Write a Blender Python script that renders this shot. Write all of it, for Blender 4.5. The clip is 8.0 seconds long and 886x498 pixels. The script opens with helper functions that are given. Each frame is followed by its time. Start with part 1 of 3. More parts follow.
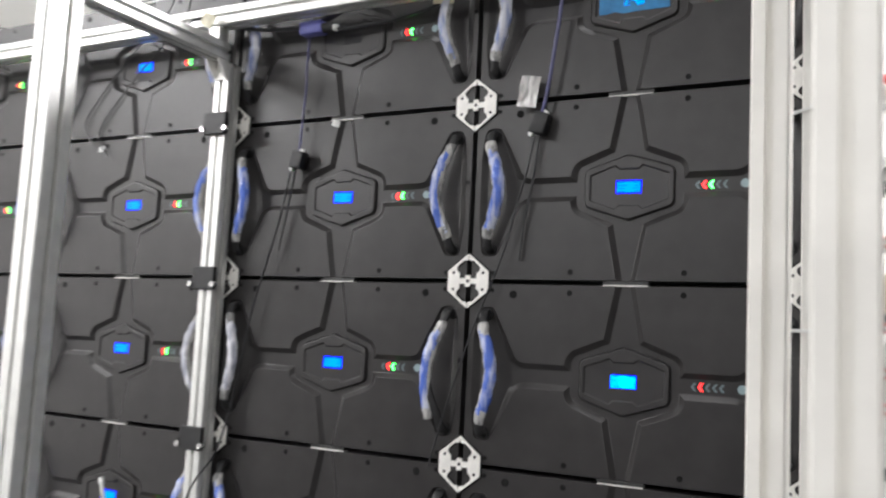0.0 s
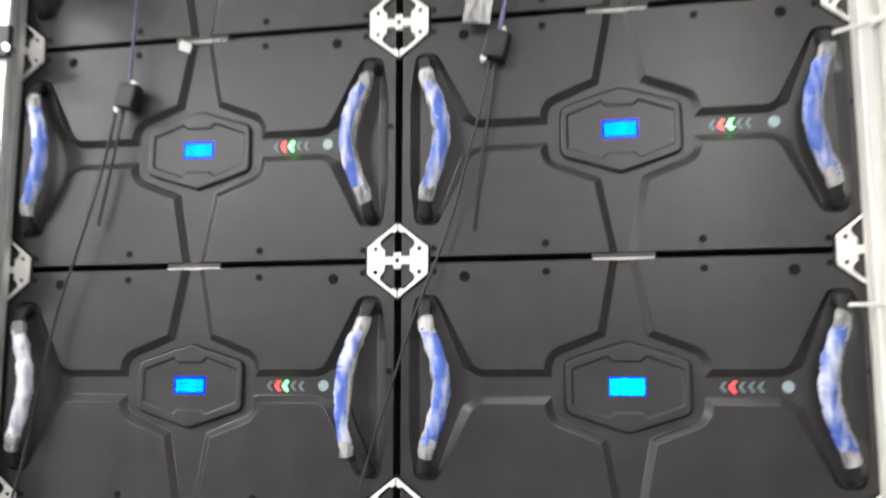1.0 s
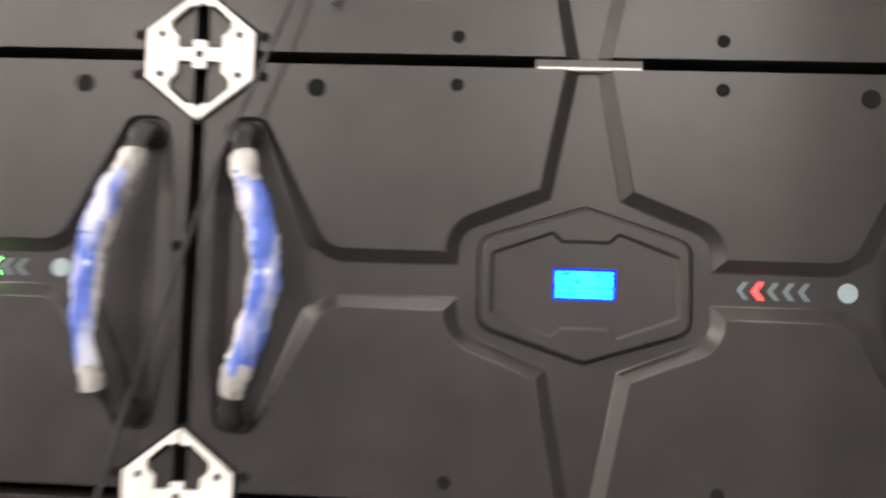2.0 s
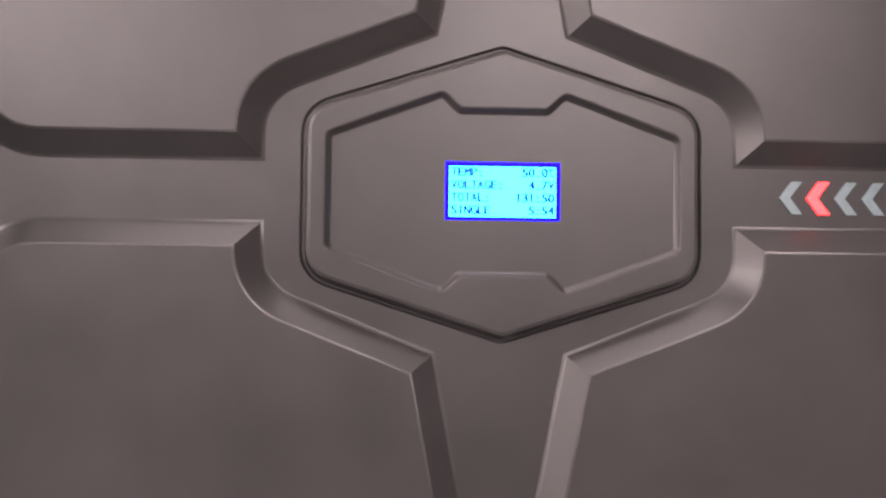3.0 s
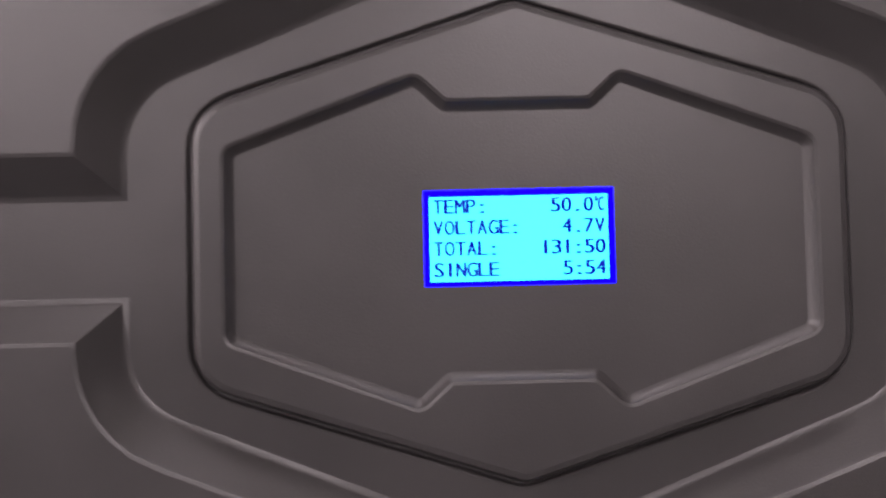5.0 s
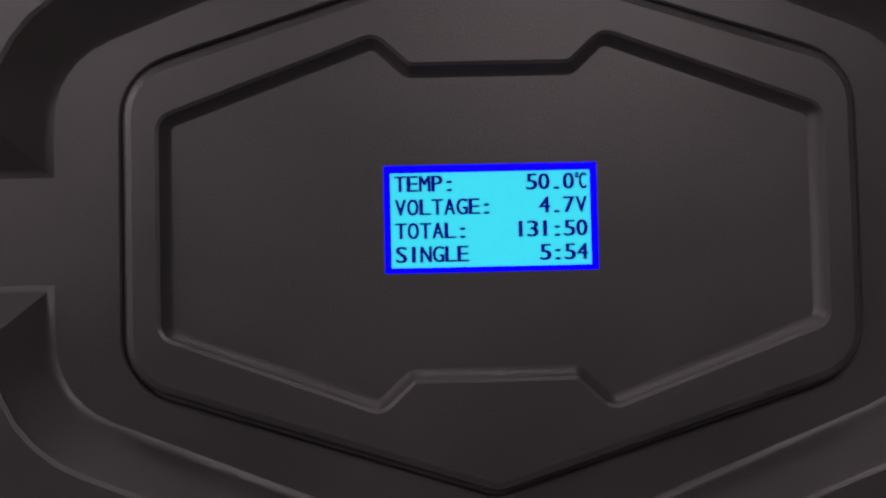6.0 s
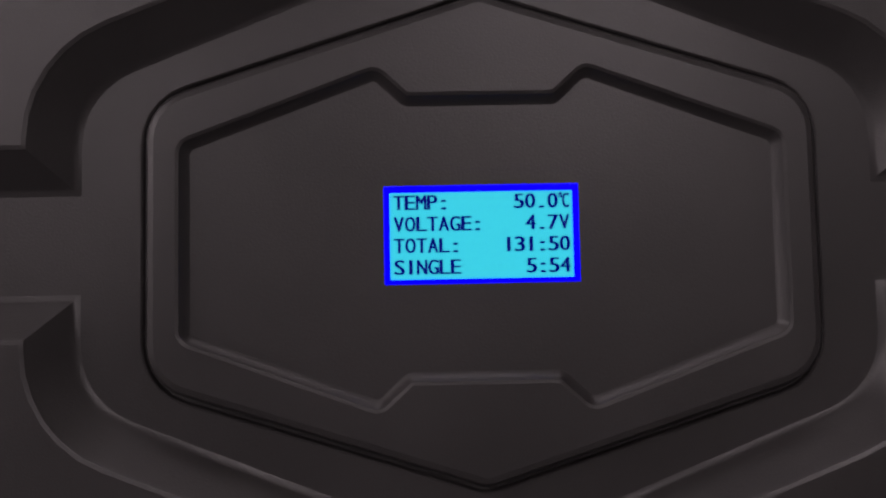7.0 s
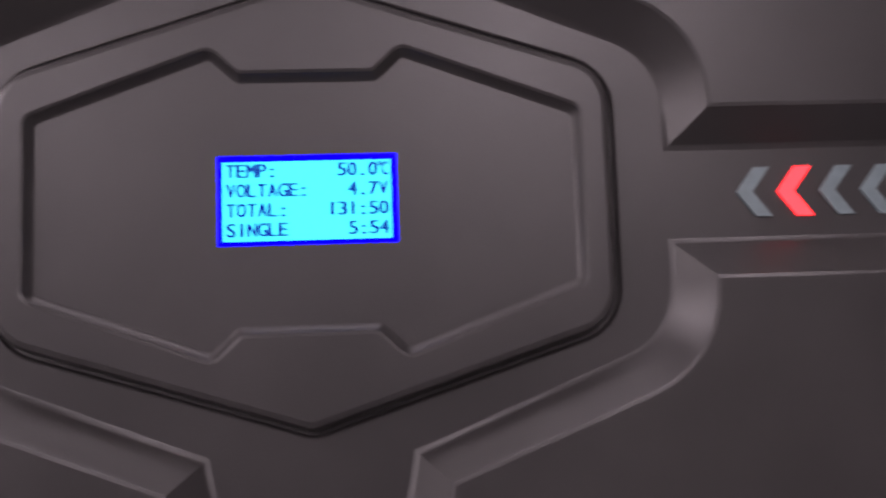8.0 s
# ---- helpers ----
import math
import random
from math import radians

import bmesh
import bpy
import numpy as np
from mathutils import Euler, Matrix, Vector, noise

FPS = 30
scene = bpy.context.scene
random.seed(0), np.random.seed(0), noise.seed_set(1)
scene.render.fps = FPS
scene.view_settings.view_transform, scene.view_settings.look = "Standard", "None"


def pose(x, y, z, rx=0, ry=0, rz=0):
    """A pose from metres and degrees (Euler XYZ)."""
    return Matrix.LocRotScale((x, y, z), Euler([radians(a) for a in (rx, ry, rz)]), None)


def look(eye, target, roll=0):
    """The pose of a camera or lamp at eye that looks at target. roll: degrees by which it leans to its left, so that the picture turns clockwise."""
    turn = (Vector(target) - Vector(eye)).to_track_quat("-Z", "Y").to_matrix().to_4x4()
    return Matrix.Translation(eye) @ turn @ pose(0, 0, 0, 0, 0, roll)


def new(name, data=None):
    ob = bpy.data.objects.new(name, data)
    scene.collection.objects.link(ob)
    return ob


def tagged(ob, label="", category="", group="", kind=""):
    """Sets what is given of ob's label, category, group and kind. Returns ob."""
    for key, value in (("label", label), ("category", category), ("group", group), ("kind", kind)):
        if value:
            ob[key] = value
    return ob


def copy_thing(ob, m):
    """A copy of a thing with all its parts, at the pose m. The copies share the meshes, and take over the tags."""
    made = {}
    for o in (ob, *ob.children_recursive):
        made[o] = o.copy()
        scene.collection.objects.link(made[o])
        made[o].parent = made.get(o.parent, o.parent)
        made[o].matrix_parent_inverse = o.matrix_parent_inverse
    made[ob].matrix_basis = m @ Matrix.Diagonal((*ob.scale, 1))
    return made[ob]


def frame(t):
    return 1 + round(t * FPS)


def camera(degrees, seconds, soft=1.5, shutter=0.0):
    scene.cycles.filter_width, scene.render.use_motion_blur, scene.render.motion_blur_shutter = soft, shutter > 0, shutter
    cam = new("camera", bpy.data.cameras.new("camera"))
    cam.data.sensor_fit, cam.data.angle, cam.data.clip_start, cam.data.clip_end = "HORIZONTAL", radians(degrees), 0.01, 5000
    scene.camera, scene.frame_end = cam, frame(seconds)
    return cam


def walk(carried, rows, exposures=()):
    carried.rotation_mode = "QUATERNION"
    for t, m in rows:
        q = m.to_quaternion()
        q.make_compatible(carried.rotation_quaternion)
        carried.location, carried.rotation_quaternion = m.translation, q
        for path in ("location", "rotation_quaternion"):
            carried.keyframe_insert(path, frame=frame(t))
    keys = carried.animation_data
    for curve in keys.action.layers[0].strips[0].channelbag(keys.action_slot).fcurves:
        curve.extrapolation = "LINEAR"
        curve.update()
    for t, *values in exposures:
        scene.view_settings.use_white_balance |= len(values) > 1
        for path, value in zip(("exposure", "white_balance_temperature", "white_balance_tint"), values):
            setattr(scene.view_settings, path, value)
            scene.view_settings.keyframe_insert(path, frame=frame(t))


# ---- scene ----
# Camera and its path
cam = camera(53.27, 8.0, soft=2.2, shutter=0.4)
PATH = [
    (0, (0.7359, -1.4867, 1.3867), (-0.2014, 0.2680, 1.5925), 2.90),
    (0.3, (0.5721, -1.4356, 1.3869), (-0.1790, 0.4024, 1.6270), 2.51),
    (0.5, (0.4836, -1.3659, 1.3775), (-0.1721, 0.5028, 1.6563), 2.67),
    (0.8, (0.3653, -1.2476, 1.3561), (-0.1137, 0.6711, 1.6548), 1.24),
    (1, (0.2871, -1.1568, 1.3491), (-0.0908, 0.7875, 1.6269), 0.00),
    (1.3, (0.1892, -1.0174, 1.3923), (-0.0996, 0.9588, 1.4987), -0.90),
    (1.5, (0.1630, -0.9288, 1.3659), (-0.0368, 1.0599, 1.4362), -1.08),
    (1.8, (0.1982, -0.7693, 1.3135), (0.0731, 1.2238, 1.4237), 1.56),
    (2, (0.2322, -0.6648, 1.3113), (0.1163, 1.3275, 1.4428), 2.02),
    (2.2, (0.2825, -0.5588, 1.2679), (0.1382, 1.4227, 1.4971), 2.78),
    (3.3, (0.2622, -0.3274, 1.3001), (0.3717, 1.6690, 1.3489), 0.31),
    (3.5, (0.2657, -0.3224, 1.2968), (0.3419, 1.6748, 1.3705), 0.37),
    (4, (0.2689, -0.3058, 1.2979), (0.3424, 1.6927, 1.3212), -0.22),
    (4.5, (0.2750, -0.2545, 1.3298), (0.3315, 1.7446, 1.3123), -1.52),
    (5, (0.2815, -0.2076, 1.3221), (0.2881, 1.7912, 1.3916), -1.30),
    (5.2, (0.2875, -0.1954, 1.3206), (0.3019, 1.8038, 1.3754), -1.26),
    (6.3, (0.2885, -0.1849, 1.3175), (0.3075, 1.8131, 1.4033), -1.30),
    (6.5, (0.2884, -0.1888, 1.3141), (0.3143, 1.8067, 1.4453), -1.27),
    (7, (0.2893, -0.2021, 1.3146), (0.3094, 1.7932, 1.4501), -1.12),
    (7.5, (0.2990, -0.2146, 1.3104), (0.3290, 1.7805, 1.4483), -1.41),
    (8, (0.3214, -0.2209, 1.2973), (0.4376, 1.7671, 1.4828), -1.99),
]
EXPOSURES = [(0.0, -1.05, 6200, 11), (0.5, -0.35, 6150, 16), (1.0, -0.3, 6250, 10), (1.5, 0.0, 6700, 19), (2.2, -0.3, 6900, 15),
             (3.4, 0.38, 6950, 36), (4.0, 0.28, 6900, 31), (4.5, 0.13, 6800, 32), (5.2, -0.72, 6600, 28), (6.4, -2.05, 6600, 30), (7.5, -2.05, 6600, 30),
             (8.0, -0.97, 6500, 36)]
walk(cam, [(t, look(eye, target, roll)) for t, eye, target, roll in PATH], EXPOSURES)

# World and lamps
world = bpy.data.worlds.new("world")
scene.world = world
world.use_nodes = True
world.node_tree.nodes["Background"].inputs[0].default_value = (0.8, 0.87, 1.0, 1)
world.node_tree.nodes["Background"].inputs[1].default_value = 0.25
CEILING = 3.05
# Assumed lamps; the 9 W one and the last three only brighten slopes and background
LAMPS = [(-2.6, -1.35, 150), (1.1, -4.2, 240), (-1.7, -4.2, 190), (-3.5, -3.2, 210), (0.2, -0.30, 9), (1.6, 1.0, 240), (1.1, 3.3, 200),
         (-2.6, 1.0, 120)]
for lx, ly, power in LAMPS:
    lamp = bpy.data.lights.new("added_ceiling_lamp", "AREA")
    lamp.shape, lamp.size, lamp.size_y = "RECTANGLE", 1.2, 0.3
    lamp.energy, lamp.color = power, (1.0, 0.97, 0.93)
    lamp_ob = new("added_ceiling_lamp", lamp)
    lamp_ob.matrix_world = pose(lx, ly, CEILING - 0.075)


# Materials
def stretched(nt, where, by):
    if not by:
        return where
    times = nt.nodes.new("ShaderNodeVectorMath")
    times.operation = "MULTIPLY"
    times.inputs[1].default_value = by
    nt.links.new(where, times.inputs[0])
    return times.outputs[0]


def material(name, color, rough=0.5, metal=0.0, vary=0.0, scale=20.0, bump=0.0, bump_scale=400.0, emit=None, strength=0.0,
             second=None, rough_vary=0.0, detail=4.0, per_object=False, stretch=None, bump_stretch=None, ramp_at=(0.35, 0.65)):
    m = bpy.data.materials.new(name)
    m.use_nodes = True
    nt = m.node_tree
    bsdf = nt.nodes["Principled BSDF"]
    bsdf.inputs["Roughness"].default_value = rough
    bsdf.inputs["Metallic"].default_value = metal
    bsdf.inputs["Base Color"].default_value = (*color, 1)
    coord = nt.nodes.new("ShaderNodeTexCoord")
    where = coord.outputs["Object"]
    if per_object:
        info = nt.nodes.new("ShaderNodeObjectInfo")
        times = nt.nodes.new("ShaderNodeMath")
        times.operation = "MULTIPLY"
        times.inputs[1].default_value = 37.0
        nt.links.new(info.outputs["Random"], times.inputs[0])
        add = nt.nodes.new("ShaderNodeVectorMath")
        add.operation = "ADD"
        nt.links.new(where, add.inputs[0])
        nt.links.new(times.outputs[0], add.inputs[1])
        where = add.outputs[0]
    if vary or second or rough_vary:
        tex = nt.nodes.new("ShaderNodeTexNoise")
        tex.inputs["Scale"].default_value = scale
        tex.inputs["Detail"].default_value = detail
        nt.links.new(stretched(nt, where, stretch), tex.inputs["Vector"])
        ramp = nt.nodes.new("ShaderNodeValToRGB")
        ramp.color_ramp.elements[0].position, ramp.color_ramp.elements[1].position = ramp_at
        if second:
            lo, hi = color, second
        else:
            lo, hi = [c * (1 - vary) for c in color], [min(1, c * (1 + vary)) for c in color]
        ramp.color_ramp.elements[0].color, ramp.color_ramp.elements[1].color = (*lo, 1), (*hi, 1)
        nt.links.new(tex.outputs["Fac"], ramp.inputs["Fac"])
        nt.links.new(ramp.outputs["Color"], bsdf.inputs["Base Color"])
        if rough_vary:
            span = nt.nodes.new("ShaderNodeMapRange")
            span.inputs["To Min"].default_value, span.inputs["To Max"].default_value = rough - rough_vary, rough + rough_vary
            nt.links.new(tex.outputs["Fac"], span.inputs["Value"])
            nt.links.new(span.outputs["Result"], bsdf.inputs["Roughness"])
    if bump:
        grain = nt.nodes.new("ShaderNodeTexNoise")
        grain.inputs["Scale"].default_value = bump_scale
        grain.inputs["Detail"].default_value = 3.0
        nt.links.new(stretched(nt, where, bump_stretch), grain.inputs["Vector"])
        relief = nt.nodes.new("ShaderNodeBump")
        relief.inputs["Strength"].default_value = bump
        relief.inputs["Distance"].default_value = 0.001
        nt.links.new(grain.outputs["Fac"], relief.inputs["Height"])
        nt.links.new(relief.outputs["Normal"], bsdf.inputs["Normal"])
    if emit:
        bsdf.inputs["Emission Color"].default_value = (*emit, 1)
        bsdf.inputs["Emission Strength"].default_value = strength
    return m


PAINT = material("dark_grey_powder_coat", (0.025, 0.023, 0.023), 0.36, 0.0, 0.13, 24.0, 0.085, 2000.0, rough_vary=0.07)
DARK_STRIP = material("dark_metal_strip", (0.05, 0.05, 0.05), 0.4, 0.4, 0.1, 60.0)
nt = PAINT.node_tree
speck = nt.nodes.new("ShaderNodeTexVoronoi")
speck.inputs["Scale"].default_value = 15.0
nt.links.new(nt.nodes["Texture Coordinate"].outputs["Object"], speck.inputs["Vector"])
near = nt.nodes.new("ShaderNodeMath")
near.operation = "LESS_THAN"
near.inputs[1].default_value = 0.006
nt.links.new(speck.outputs["Distance"], near.inputs[0])
blend = nt.nodes.new("ShaderNodeMix")
blend.data_type = "RGBA"
blend.inputs[7].default_value = (0.25, 0.24, 0.23, 1)
nt.links.new(near.outputs[0], blend.inputs[0])
nt.links.new(nt.nodes["Color Ramp"].outputs["Color"], blend.inputs[6])
nt.links.new(blend.outputs[2], nt.nodes["Principled BSDF"].inputs["Base Color"])
BLACK = material("black_plastic", (0.012, 0.012, 0.013), 0.5, 0.0, 0.2, 60.0, 0.1, 900.0)
RUBBER = material("black_cable_sheath", (0.028, 0.028, 0.030), 0.4, 0.0, 0.2, 80.0)
MODULE = material("black_module_back", (0.008, 0.008, 0.009), 0.7, 0.0, 0.2, 40.0)
STEEL = material("bright_zinc_plate", (0.88, 0.86, 0.82), 0.4, 0.1, 0.06, 70.0, 0.08, 500.0)
# Matt black with the shade of screw holes and plate edges in its colour
SCREW = material("hole_shade_black", (0.004, 0.004, 0.004), 1.0, 0.0, 0.2, 300.0)
BOLT = material("bright_bolt_head", (0.75, 0.75, 0.74), 0.25, 0.9, 0.1, 200.0)
ALU = material("anodised_aluminium", (0.78, 0.78, 0.76), 0.36, 0.55, 0.05, 35.0, 0.05, 700.0, rough_vary=0.08)
WHITE_ALU = material("pale_coated_aluminium", (0.84, 0.82, 0.77), 0.5, 0.1, 0.05, 12.0, 0.03, 300.0)
FILM_BLUE = material("blue_and_clear_protective_film", (0.09, 0.16, 0.56), 0.08, 0.0, second=(0.62, 0.65, 0.76), scale=1.0, bump=0.9,
                     bump_scale=1.0, detail=2.0, per_object=True, stretch=(60.0, 60.0, 15.0), bump_stretch=(130.0, 130.0, 55.0), ramp_at=(0.45, 0.68))
FILM_CLEAR = material("clear_crumpled_film", (0.20, 0.20, 0.20), 0.10, 0.0, second=(0.56, 0.55, 0.53), scale=1.0, bump=0.7, bump_scale=1.0, detail=2.0,
                      per_object=True, stretch=(90.0, 90.0, 22.0), bump_stretch=(130.0, 130.0, 40.0), ramp_at=(0.38, 0.62))
FILM_PALE = material("pale_blue_protective_film", (0.24, 0.29, 0.52), 0.09, 0.0, second=(0.60, 0.61, 0.68), scale=1.0, bump=0.9,
                     bump_scale=1.0, detail=2.0, per_object=True, stretch=(70.0, 70.0, 17.0), bump_stretch=(210.0, 210.0, 60.0), ramp_at=(0.40, 0.60))
FILM_WHITE = material("milky_clear_film", (0.36, 0.37, 0.44), 0.09, 0.0, second=(0.68, 0.68, 0.72), scale=1.0, bump=0.9,
                      bump_scale=1.0, detail=2.0, per_object=True, stretch=(80.0, 80.0, 20.0), bump_stretch=(210.0, 210.0, 60.0), ramp_at=(0.40, 0.60))
LENS = material("grey_lens_plastic", (0.15, 0.20, 0.215), 0.35, 0.0, 0.08, 300.0)
PALE_LENS = material("pale_lens_plastic", (0.32, 0.42, 0.44), 0.3, 0.0, 0.06, 300.0)
RED_LIT = material("lit_red_lens", (0.6, 0.05, 0.05), 0.3, emit=(1.0, 0.02, 0.018), strength=9.0)
GREEN_LIT = material("lit_green_lens", (0.05, 0.6, 0.2), 0.3, emit=(0.06, 1.0, 0.08), strength=24.0)
SCREEN_RIM = material("deep_blue_backlight", (0.0, 0.0, 0.1), 0.2, emit=(0.0, 0.0, 0.9), strength=7.0)
SCREEN = material("cyan_backlight", (0.0, 0.02, 0.03), 0.6, emit=(0.0, 0.86, 1.0), strength=3.1)
SCREEN_FAR = material("azure_backlight", (0.0, 0.02, 0.03), 0.6, emit=(0.0, 0.44, 1.0), strength=2.5)
INK = material("dark_blue_segments", (0.0, 0.01, 0.12), 0.4, emit=(0.0, 0.004, 0.5), strength=1.0)
FAINT = material("faint_blue_segments", (0.0, 0.05, 0.2), 0.4, emit=(0.0, 0.28, 0.97), strength=1.3)
for glass in (SCREEN, SCREEN_FAR, INK, FAINT, SCREEN_RIM):
    glass.node_tree.nodes["Principled BSDF"].inputs["Specular IOR Level"].default_value = 0.1
# Dark grey for unseen walls, chosen to keep bounced light low
DIM_WALL = material("bounce_cutting_grey", (0.15, 0.15, 0.15), 0.7, 0.0, 0.05, 2.0, 0.1, 120.0)
WALL = material("white_wall_paint", (0.80, 0.79, 0.77), 0.7, 0.0, 0.03, 2.0, 0.1, 120.0)
# Floor darkened to send less light up the cabinets
FLOOR = material("grey_epoxy_floor", (0.06, 0.06, 0.06), 0.4, 0.0, 0.12, 3.0, 0.05, 60.0, rough_vary=0.08)
CEIL = material("white_ceiling_paint", (0.82, 0.82, 0.80), 0.8, 0.0, 0.02, 3.0)
GLOW = material("lit_diffuser", (0.9, 0.9, 0.9), 0.4, emit=(1.0, 0.98, 0.95), strength=6.0)
RED = material("red_pipe_enamel", (0.55, 0.03, 0.05), 0.35, 0.0, 0.1, 30.0)
GREY = material("grey_trim", (0.35, 0.35, 0.35), 0.5, 0.0, 0.1, 30.0)
BLUE_PLUG = material("violet_blue_plastic", (0.16, 0.17, 0.50), 0.35, 0.0, 0.1, 80.0)
BLUE_SHEET = material("blue_film_sheet", (0.04, 0.20, 0.42), 0.25, 0.0, 0.15, 40.0, 0.6, 90.0)
VIOLET = material("violet_cable_sheath", (0.085, 0.085, 0.19), 0.35, 0.0, 0.15, 90.0)
TAPE = material("yellowed_tape", (0.62, 0.58, 0.42), 0.4, 0.0, 0.12, 60.0, 0.3, 200.0)
WHITE = material("white_nylon", (0.80, 0.80, 0.78), 0.4, 0.0, 0.04, 90.0)
CARTON = material("pale_cardboard", (0.62, 0.54, 0.42), 0.7, 0.0, 0.08, 20.0)
GLASS = bpy.data.materials.new("clear_glass")
GLASS.use_nodes = True
GLASS.node_tree.nodes["Principled BSDF"].inputs["Transmission Weight"].default_value = 1.0
GLASS.node_tree.nodes["Principled BSDF"].inputs["Roughness"].default_value = 0.02


# Helpers for meshes
def finish(bm, name, mats, smooth=True, angle=32):
    bmesh.ops.recalc_face_normals(bm, faces=bm.faces)
    me = bpy.data.meshes.new(name)
    bm.to_mesh(me)
    bm.free()
    for m in mats if isinstance(mats, (list, tuple)) else [mats]:
        me.materials.append(m)
    if smooth:
        me.polygons.foreach_set("use_smooth", [True] * len(me.polygons))
        me.set_sharp_from_angle(angle=radians(angle))
        for poly in me.polygons:
            if abs(poly.normal.y) > 0.9995:
                poly.use_smooth = False
    return me


def part(name, bm, mat, parent, label="", smooth=True, angle=32):
    ob = new(name, finish(bm, name, mat, smooth, angle) if isinstance(bm, bmesh.types.BMesh) else bm)
    ob.parent = parent
    return tagged(ob, label) if label else ob


def thing(name, label, category, group="", at=(0, 0, 0)):
    ob = new(name)
    ob.empty_display_size = 0.05
    ob.location = at
    return tagged(ob, label, category, group)


def solo(name, bm, mat, label, category, group="", kind="", smooth=True):
    return tagged(new(name, finish(bm, name, mat, smooth)), label, category, group, kind)


def box(bm, x0, x1, y0, y1, z0, z1, bevel=0.0):
    made = bmesh.ops.create_cube(bm, size=1.0)["verts"]
    for v in made:
        v.co = ((x0 + x1) / 2 + v.co.x * (x1 - x0), (y0 + y1) / 2 + v.co.y * (y1 - y0), (z0 + z1) / 2 + v.co.z * (z1 - z0))
    if bevel:
        edges = list({e for v in made for e in v.link_edges})
        bmesh.ops.bevel(bm, geom=edges, offset=bevel, segments=2, affect="EDGES", profile=0.5)
    return bm


def boxed(*span, bevel=0.0):
    return box(bmesh.new(), *span, bevel=bevel)


def lift(bm, outline, holes, y0, y1):
    """A plate with holes: flat outlines in x and z, from y0 (front) to y1."""
    from mathutils.geometry import tessellate_polygon
    loops = [outline, *holes]
    flat = [Vector((a, b, 0)) for loop in loops for a, b in loop]
    front = [bm.verts.new((p.x, y0, p.y)) for p in flat]
    back = [bm.verts.new((p.x, y1, p.y)) for p in flat]
    for tri in tessellate_polygon([[Vector((a, b, 0)) for a, b in loop] for loop in loops]):
        if len(set(tri)) == 3:
            bm.faces.new([front[i] for i in tri])
            bm.faces.new([back[i] for i in reversed(tri)])
    start = 0
    for loop in loops:
        n = len(loop)
        for i in range(n):
            a, b = start + i, start + (i + 1) % n
            bm.faces.new((front[a], front[b], back[b], back[a]))
        start += n
    return bm


def rounded(points, steps=6):
    """A path whose corners (x, z, radius) are rounded off."""
    out = []
    for i, (x, z, r) in enumerate(points):
        if r <= 0 or i in (0, len(points) - 1):
            out.append((x, z))
            continue
        p, a, b = Vector((x, z)), Vector(points[i - 1][:2]), Vector(points[i + 1][:2])
        da, db = (a - p).normalized(), (b - p).normalized()
        half = math.acos(max(-1, min(1, da.dot(db)))) / 2
        share_a, share_b = (0.49 if points[k][2] > 0 else 0.92 for k in (i - 1, i + 1))
        reach = min(r / math.tan(half), share_a * (a - p).length, share_b * (b - p).length)
        r = reach * math.tan(half)
        centre = p + (da + db).normalized() * (r / math.sin(half))
        first, last = p + da * reach - centre, p + db * reach - centre
        swing = first.angle_signed(last)
        for k in range(steps + 1):
            turn = Matrix.Rotation(-swing * k / steps, 2)
            q = centre + turn @ first
            out.append((q.x, q.y))
    return out


def tube(bm, path, radius, sides=8, flat=1.0, jitter=0.0, seed=0, cap=True):
    """A round or flattened rod along a path of 3D points; flat squeezes it along y."""
    rnd = random.Random(seed)
    pts = [Vector(p) for p in path]
    rings = []
    for i, p in enumerate(pts):
        way = (pts[min(i + 1, len(pts) - 1)] - pts[max(i - 1, 0)]).normalized()
        side = way.cross(Vector((0, 1, 0)))
        side = side.normalized() if side.length > 1e-4 else Vector((1, 0, 0))
        out = side.cross(way).normalized()
        r = radius[i] if isinstance(radius, (list, tuple)) else radius
        ring = []
        for k in range(sides):
            a = 2 * math.pi * k / sides
            rr = r * (1 + rnd.uniform(-jitter, jitter))
            ring.append(bm.verts.new(p + side * math.cos(a) * rr + out * math.sin(a) * rr * flat))
        rings.append(ring)
    for a, b in zip(rings, rings[1:]):
        for k in range(sides):
            bm.faces.new((a[k], a[(k + 1) % sides], b[(k + 1) % sides], b[k]))
    if cap:
        bm.faces.new(rings[0])
        bm.faces.new(list(reversed(rings[-1])))
    return bm


def curve(points, steps=10):
    """A smooth path through 3D points."""
    p = [Vector(q) for q in points]
    p = [2 * p[0] - p[1], *p, 2 * p[-1] - p[-2]]
    out = []
    for i in range(1, len(p) - 2):
        for k in range(steps):
            s = k / steps
            out.append(0.5 * ((2 * p[i]) + (p[i + 1] - p[i - 1]) * s + (2 * p[i - 1] - 5 * p[i] + 4 * p[i + 1] - p[i + 2]) * s * s
                              + (3 * p[i] - p[i - 1] - 3 * p[i + 1] + p[i + 2]) * s ** 3))
    return [*out, p[-2]]


def disc(bm, x, z, r, y0, y1, sides=16, dip=0.0, inner=0.55):
    """A short round head seen from the front (y0), with a dip of its own in the middle."""
    levels = [(r, y1), (r, y0 + 0.0004), (r - 0.0004, y0)]
    if dip:
        levels += [(r * inner, y0), (r * inner, y0 + dip)]
    rings = [[bm.verts.new((x + q * math.cos(2 * math.pi * k / sides), y, z + q * math.sin(2 * math.pi * k / sides))) for k in range(sides)]
             for q, y in levels]
    for a, b in zip(rings, rings[1:]):
        for k in range(sides):
            bm.faces.new((a[k], a[(k + 1) % sides], b[(k + 1) % sides], b[k]))
    bm.faces.new(rings[0])
    bm.faces.new(rings[-1])
    return bm


